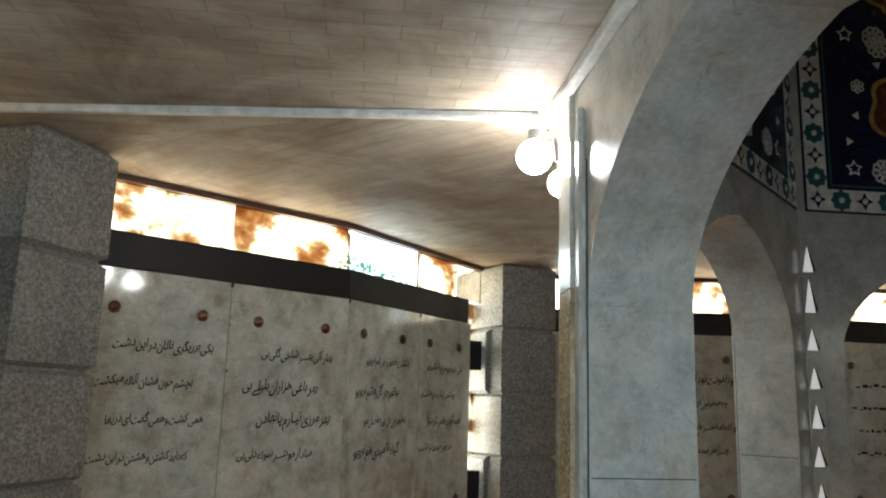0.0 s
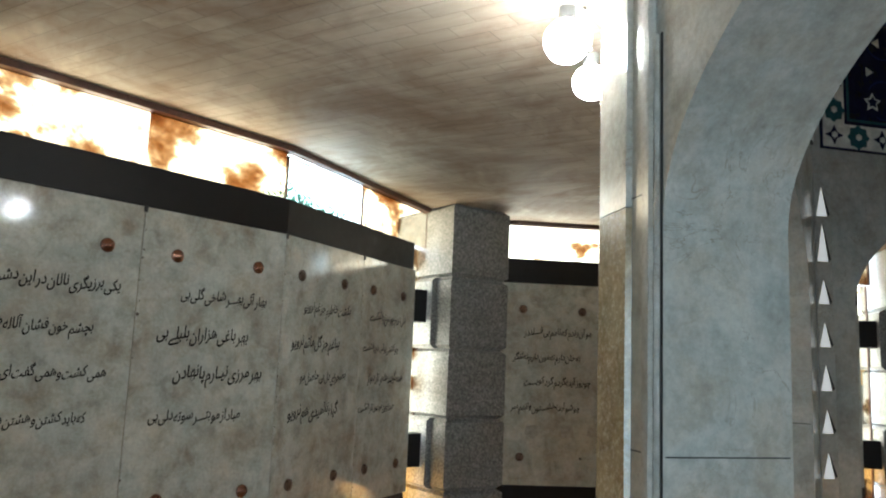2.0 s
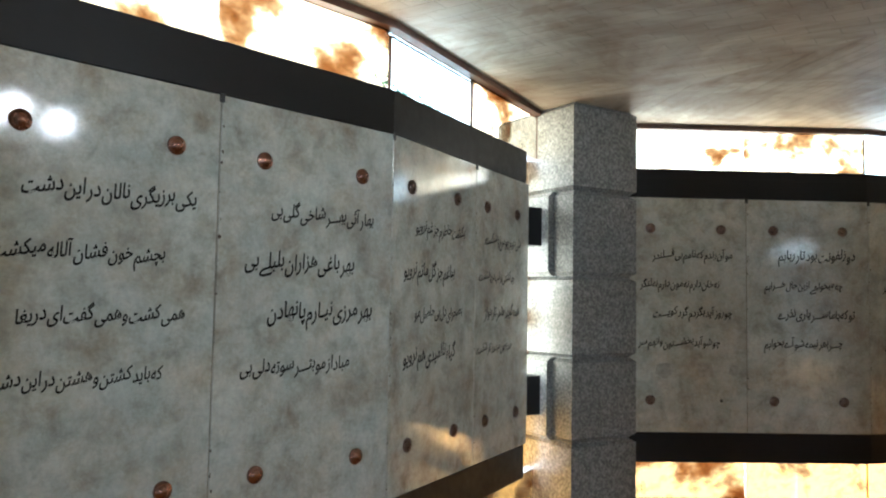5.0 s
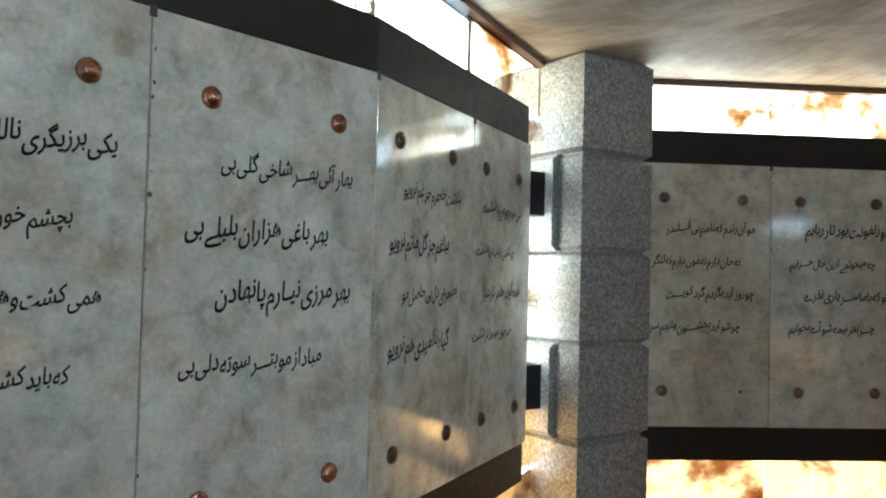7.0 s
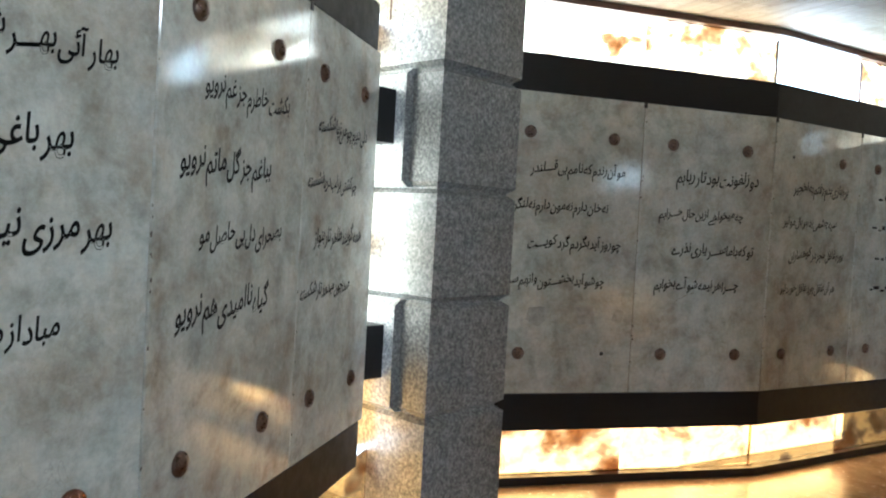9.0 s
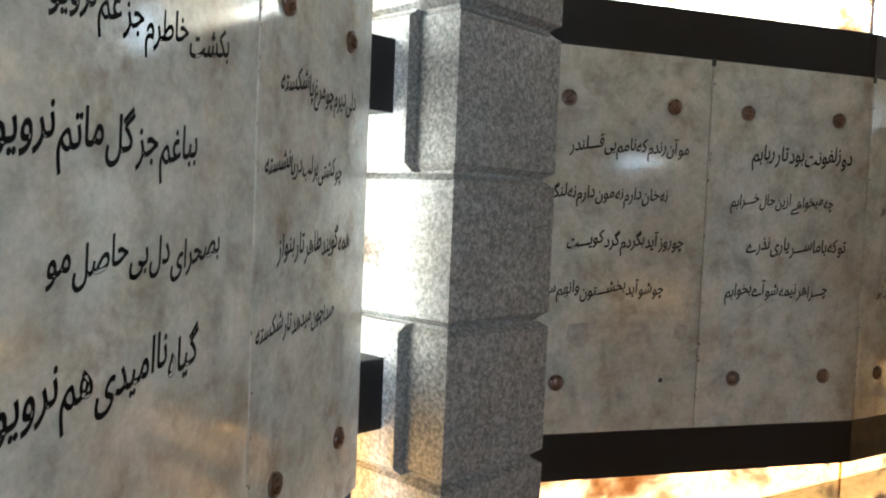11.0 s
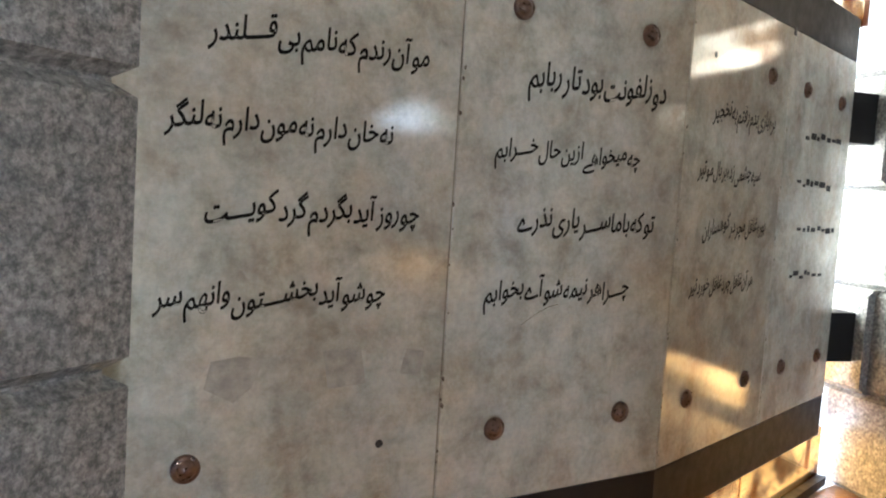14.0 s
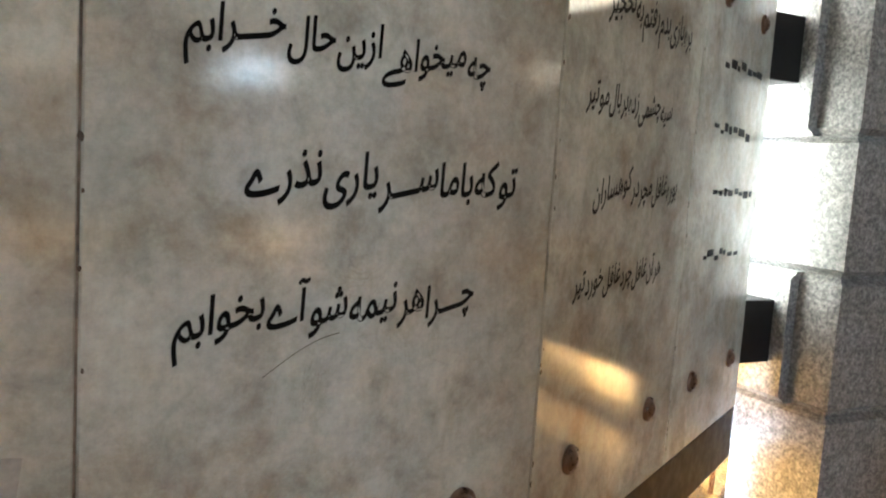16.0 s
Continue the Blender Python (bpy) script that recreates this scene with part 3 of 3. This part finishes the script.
BOLT, DULL_BOLT = bolt_mesh(COPPER), bolt_mesh(BRONZE)
rng = random.Random(5)
for a in BAYS:
    if a == DOOR_BAY:
        continue
    for i in range(4):
        side = -1 if i < 2 else 1
        cx = (i - 1.5) * PITCH
        cut = (0.106 if a == 112.5 else 0.036) if i == 3 else 0.0
        bolts = BOLT_X.get((a, i), (-0.265, 0.265 - cut / 2))
        m = half_frame(a, side) @ pose(cx, 0, 0)
        slab = thing("poem_tablet", box(-PITCH / 2 + 0.0025, PITCH / 2 - 0.0025 - cut, 0.0, 0.022, SLAB_LO, SLAB_HI, 0.003), SLAB, m,
                     "polished grey-beige marble slab engraved with four black verse lines", "tablet", "poem tablets")
        for x in bolts:
            for z in (0.788, 2.08):
                if (a, i, x > 0, z > 1) in ((67.5, 0, True, False), (67.5, 2, False, True)):
                    # no hole is cut: a dark disc carries its shade
                    part("bolt_hole", lathe([(0.0, -0.001), (0.012, -0.001), (0.012, 0.0)], 12), BLACK_AND_SHADE, slab, "dark disc for an empty bolt hole", pose(x, 0, z))
                    continue
                part("bolt", BOLT if a == 112.5 and i < 2 else DULL_BOLT, COPPER, slab, "domed copper bolt cap" if a == 112.5 and i < 2 else "dull tarnished bolt cap", pose(x + rng.uniform(-0.002, 0.002), 0, z + rng.uniform(-0.002, 0.002), 0, rng.uniform(0, 90), 0))
        part("clip", box(-PITCH / 2 - 0.012, -PITCH / 2 + 0.012, -0.006, -0.0005, SLAB_HI - 0.03, SLAB_HI + 0.006, 0.002), BLACK_AND_SHADE, slab, "small black iron clip")
        if a in (112.5, 67.5) and i > 0:
            for k in range(14):
                r, z = rng.uniform(0.003, 0.008), rng.uniform(SLAB_LO + 0.05, SLAB_HI - 0.05)
                pts = [(r * rng.uniform(0.5, 1.0) * math.cos(q), 1.5 * r * rng.uniform(0.5, 1.0) * math.sin(q)) for q in (0, 1.05, 2.1, 3.15, 4.2, 5.25)]
                bm = bmesh.new()
                bm.faces.new([bm.verts.new((x, 0, y)) for x, y in pts])
                part("edge_chip", bm, CHIP, slab, "dark chip on the slab edge", pose(-PITCH / 2 + rng.choice((0.001, 0.004, 0.007, 0.012)), -0.0007, z))
        if (a, i) == (67.5, 0):
            for pts in ([(-0.227, 0.987), (-0.15, 0.945), (-0.105, 0.98), (-0.073, 1.055), (-0.14, 1.066), (-0.212, 1.056)], [(0.11, 0.961), (0.224, 0.968), (0.202, 1.075), (0.14, 1.068), (0.09, 1.066)], [(0.33, 0.99), (0.40, 0.975), (0.41, 1.05), (0.35, 1.06)]):
                bm = bmesh.new()
                bm.faces.new([bm.verts.new((x, -0.0006, z)) for x, z in pts])
                part("filler_patch", bm, FILLER, slab, "smooth grey filler patch")
        if (a, i) == (67.5, 1):
            curve = [(-0.194 + 0.145 * u, 1.112 + 0.062 * math.sin(u * 1.45)) for u in (k / 8 for k in range(9))]
            bm = bmesh.new()
            for (x0, z0), (x1, z1) in zip(curve, curve[1:]):
                bm.faces.new([bm.verts.new(p) for p in ((x0, -0.0006, z0), (x1, -0.0006, z1), (x1, -0.0006, z1 + 0.0016), (x0, -0.0006, z0 + 0.0016))])
            part("scratch", bm, CHIP, slab, "thin curved scratch")
        lines = VERSES.get((a, i))
        for k, (right, left) in enumerate(SPANS.get((a, i), SPAN)):
            width = right - left
            if lines:
                verse(lines[k], width, lambda bm, x: part("engraved_word", bm, INK, slab, "black engraved Persian word", pose(right + x, 0, LINE_Z[k])))
            else:
                x = 0.0
                while x > -width + 0.1:
                    w = rng.uniform(0.03, 0.09)
                    y0 = rng.uniform(-0.02, 0.005)
                    part("engraved_word", box(-w, 0, -0.001, 0.0, y0, y0 + rng.uniform(0.012, 0.03)), INK, slab, "black engraved word", pose(right + x, 0, LINE_Z[k]))
                    x -= w + rng.uniform(0.008, 0.03)

# ---- wall lamp on the arcade corner ----
lamp = thing("wall_lamp", lathe([(0.0, 0.035), (0.045, 0.03), (0.055, 0.0), (0.0, 0.0)], 20), CHROME, pose(-2.19, 2.34, 2.70, 0, 0, 45), "wall lamp with two lit bare globes on the marble corner", "lamp")
for (x, y, z), r in (((-0.055, 0.085, -0.045), 0.078), ((0.195, 0.0, -0.10), 0.066)):
    prof = [(r * math.sin(math.pi * k / 10), -r * math.cos(math.pi * k / 10)) for k in range(11)]
    part("globe", lathe(prof, 20), BULB, lamp, "bright round glass globe", pose(x, y, z), True)
    part("socket", lathe([(0.0, 0.0), (0.026, 0.0), (0.03, 0.05), (0.0, 0.055)], 16), CHROME, lamp, "dull metal socket", pose(x, y, z + r - 0.008, 90))
    part("arm", box(min(0, x), max(0, x) + 0.012, 0.02, 0.034, z + r + 0.035, z + r + 0.047), CHROME, lamp)

part("cable", box(-0.09, -0.084, 0.05, 0.056, 0.0, 0.13), TRIM, lamp, "short white cable")

# ---- mosaic panels above the arches, inside the hall ----
IN_HALF = HALF - T_WALL * math.tan(radians(22.5))


def flat(points, d, bm=None):
    """A thin tile piece in the xz plane, d thick towards the hall (-y)."""
    bm = bm or bmesh.new()
    a = [bm.verts.new((x, 0, z)) for x, z in points]
    b = [bm.verts.new((x, -d, z)) for x, z in points]
    bm.faces.new(b)
    for i in range(len(points)):
        j = (i + 1) % len(points)
        bm.faces.new((a[i], a[j], b[j], b[i]))
    return bm


def star(n, r0, r1, turn=0.0):
    return [((r0 if k % 2 == 0 else r1) * math.sin(math.pi * k / n + turn), (r0 if k % 2 == 0 else r1) * math.cos(math.pi * k / n + turn)) for k in range(2 * n)]


def rosette(n, r):
    bm = bmesh.new()
    for k in range(n):
        a = 2 * math.pi * k / n
        cx, cz = 0.62 * r * math.sin(a), 0.62 * r * math.cos(a)
        ring_out = [(cx + 0.36 * r * math.sin(t * math.pi / 5), cz + 0.36 * r * math.cos(t * math.pi / 5)) for t in range(10)]
        ring_in = [(cx + 0.2 * r * math.sin(t * math.pi / 5), cz + 0.2 * r * math.cos(t * math.pi / 5)) for t in range(10)]
        for t in range(10):
            u = (t + 1) % 10
            flat([ring_out[t], ring_out[u], ring_in[u], ring_in[t]], 0.003, bm)
    flat(star(6, 0.22 * r, 0.16 * r), 0.003, bm)
    return bm


def cartouche(w, h, scallop, d):
    """Lobed medallion outline, pointed at its lower corners."""
    pts = []
    for k in range(72):
        t = 2 * math.pi * k / 72
        c, q = math.cos(t), math.sin(t)
        r = 1 + scallop * abs(math.sin(4 * t + 0.4)) + (0.22 * scallop * 5 * max(0.0, abs(c) - 0.75) * (1 if q < 0.1 else 0.4))
        pts.append((w * r * math.copysign(abs(c) ** 0.8, c), h * r * math.copysign(abs(q) ** 0.8, q)))
    return flat(pts, d)


def vine(r, turn):
    """A curl of stem, three quarters of a ring."""
    bm = bmesh.new()
    for k in range(18):
        a, b = turn + k * 0.26, turn + (k + 1) * 0.26
        flat([((r + e) * math.cos(t), (r + e) * math.sin(t)) for t, e in ((a, 0), (b, 0), (b, 0.009), (a, 0.009))], 0.0025, bm)
    return bm


ROSE8, ROSE5 = mesh_of("rosette", rosette(9, 0.085), WHITE_TILE), mesh_of("rosette", rosette(6, 0.05), WHITE_TILE)
FLOWER = mesh_of("flower", flat(star(4, 0.058, 0.026), 0.003), NAVY)
LEAFY = mesh_of("leaf_motif", flat(star(8, 0.072, 0.058), 0.003), TEAL)
CORE = mesh_of("core", flat(star(6, 0.022, 0.015), 0.003), WHITE_TILE)
STAR5 = mesh_of("star", flat(star(5, 0.058, 0.03), 0.003), WHITE_TILE)
STAR5_HEART = mesh_of("heart", flat(star(5, 0.036, 0.02), 0.003), NAVY)
BUD = mesh_of("bud", flat(star(3, 0.032, 0.016, 0.5), 0.003), WHITE_TILE)
CURL = mesh_of("vine", vine(0.11, 0.4), BLUE_TILE)
PALM = mesh_of("palmette", flat([(0, -0.16), (0.05, -0.08), (0.13, -0.1), (0.09, 0.0), (0.16, 0.07), (0.06, 0.08), (0, 0.17), (-0.06, 0.08), (-0.16, 0.07), (-0.09, 0.0), (-0.13, -0.1), (-0.05, -0.08)], 0.003), WHITE_TILE)
PALM_HEART = mesh_of("heart", flat([(0, -0.11), (0.06, -0.04), (0.08, 0.04), (0, 0.12), (-0.08, 0.04), (-0.06, -0.04)], 0.003), NAVY)
MEDAL = [mesh_of("medallion", cartouche(w, h, sc, 0.003), mt) for w, h, sc, mt in ((0.50, 0.285, 0.10, OCHRE), (0.475, 0.262, 0.09, BROWN_TILE), (0.415, 0.235, 0.05, OCHRE), (0.395, 0.22, 0.04, TURQUOISE))]
M_LO, M_HI = 2.825, 4.7
for a in (112.5, 67.5, 22.5):
    m = pose(0, 0, 0, 0, 0, a - 90) @ pose(0, R_SIDE - T_WALL - 0.001, 0)
    w = IN_HALF - 0.05
    panel = thing("mosaic_panel", box(-w, w, -0.012, 0.0, M_LO, M_HI), NAVY, m, "dark blue tile mosaic panel with a white flowered border", "mosaic", "hall mosaics")
    bw = 0.15
    y = -0.0125
    for x0, x1, z0, z1 in ((-w + 0.012, w - 0.012, M_LO + 0.012, M_LO + bw), (-w + 0.012, -w + bw, M_LO + bw, M_HI - 0.02), (w - bw, w - 0.012, M_LO + bw, M_HI - 0.02)):
        part("border", box(x0, x1, y - 0.003, y, z0, z1), WHITE_TILE, panel, "white tile border")
    for x0, x1, z0, z1 in ((-w + bw + 0.02, w - bw - 0.02, M_LO + bw + 0.02, M_LO + bw + 0.035), (-w + bw + 0.02, -w + bw + 0.035, M_LO + bw + 0.035, M_HI - 0.02), (w - bw - 0.035, w - bw - 0.02, M_LO + bw + 0.035, M_HI - 0.02)):
        part("border_line", box(x0, x1, y - 0.003, y, z0, z1), TEAL, panel)
    spots = []
    n = 13
    for k in range(n):
        spots.append((-w + bw / 2 + 0.006 + k * (2 * w - bw - 0.012) / (n - 1), M_LO + bw / 2 + 0.006, k))
    for k in range(1, 13):
        for s in (-1, 1):
            spots.append((s * (w - bw / 2 - 0.006), M_LO + bw / 2 + 0.006 + k * 0.145, k))
    for x, z, k in spots:
        part("motif", FLOWER if k % 2 == 0 else LEAFY, NAVY, panel, m=pose(x, y - 0.0035, z))
        part("core", CORE, WHITE_TILE, panel, m=pose(x, y - 0.007, z))
    for level in (0.0, 0.92):
        for sx in (-1, 1):
            def motif(name, mesh, x, z, depth=0.0, turn=0.0):
                part(name, mesh, WHITE_TILE, panel, m=pose(sx * x, y - depth, z + level, 0, turn * sx, 0))
            motif("rosette", ROSE8, 0.45, 3.968, 0.003)
            motif("rosette", ROSE5, 0.617, 3.68, 0.003)
            motif("rosette", ROSE8, 0.478, 3.11, 0.003, 20)
            motif("star", STAR5, 0.678, 3.122)
            motif("heart", STAR5_HEART, 0.678, 3.122, 0.0035)
            motif("bud", BUD, 0.641, 3.48, 0.003)
            motif("bud", BUD, 0.70, 3.30, 0.003, 60)
            motif("bud", BUD, 0.47, 3.84, 0.003, 100)
            motif("palmette", PALM, 0.22, 4.10)
            motif("heart", PALM_HEART, 0.22, 4.10, 0.0035)
            motif("rosette", ROSE5, 0.16, 3.10, 0.003, 10)
            for x, z, turn in ((0.60, 3.50, 0), (0.52, 3.90, 140), (0.60, 3.14, 220), (0.32, 3.12, 60)):
                motif("vine", CURL, x, z, 0.0, turn)
        for i, mesh in enumerate(MEDAL):
            part("medallion", mesh, OCHRE, panel, m=pose(0, y - 0.0032 * i, 3.535 + level))
        script = random.Random(7)
        for row in range(3):
            x = 0.28
            while x > -0.28:
                w = script.uniform(0.03, 0.10)
                part("script_bar", box(x - w, x, -0.0025, 0, 0, script.uniform(0.012, 0.02)), WHITE_TILE, panel, "white illegible script", pose(0, y - 0.0128, 3.43 + 0.085 * row + level + script.uniform(-0.012, 0.012)))
                x -= w + script.uniform(0.02, 0.05)

# triangular slots up the hall side of the piers: flush panes glow for light behind
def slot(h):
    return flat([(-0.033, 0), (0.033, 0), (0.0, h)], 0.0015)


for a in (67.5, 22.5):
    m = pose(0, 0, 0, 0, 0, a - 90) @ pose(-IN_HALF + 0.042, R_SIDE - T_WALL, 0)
    strip = thing("slotted_strip", box(-0.042, 0.06, -0.008, 0.0, 0.3, 2.68, 0.002), HALL, m, "grey marble strip with glowing triangular panes for slots on the pier", "ornament", "pier ornaments")
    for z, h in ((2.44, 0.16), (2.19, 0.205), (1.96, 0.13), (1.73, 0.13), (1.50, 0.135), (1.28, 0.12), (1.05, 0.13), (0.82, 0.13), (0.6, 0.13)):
        part("slot", slot(h), SLOT, strip, "white triangular slot, a flush pane glowing for light behind it", pose(0, -0.0082, z))
        # flat dark sliver: the shade on the slot's right side, as colour
        part("slot_edge", flat([(0.034, 0), (0.05, 0.012), (0.003, h)], 0.002), BLACK_AND_SHADE, strip, "dark sliver painted as the slot's shaded edge", pose(0, -0.0082, z))

# ---- shrub outside the clear pane ----
rng = random.Random(9)
bm = bmesh.new()
for i in range(5200):
    x, z = rng.uniform(0.34, 1.5), 2.3 + 0.6 * rng.random()
    if z > 2.80 + 0.03 * math.sin(9 * x) - 0.1 * x:
        continue
    y = rng.uniform(0.25, 0.5)
    t = rng.uniform(0, 6.28)
    s = rng.uniform(0.01, 0.022)
    u, v = Vector((math.cos(t), 0.4 * math.sin(t), math.sin(t))) * s, Vector((-math.sin(t), 0.5, math.cos(t))) * s * 0.5
    p = Vector((x, y, z))
    bm.faces.new([bm.verts.new(q) for q in (p - u, p + v, p + u, p - v)])
thing("shrub_foliage", bm, LEAF, half_frame(112.5, 1), "green shrub leaves outside the clear window pane", "foliage", kind="stuff")
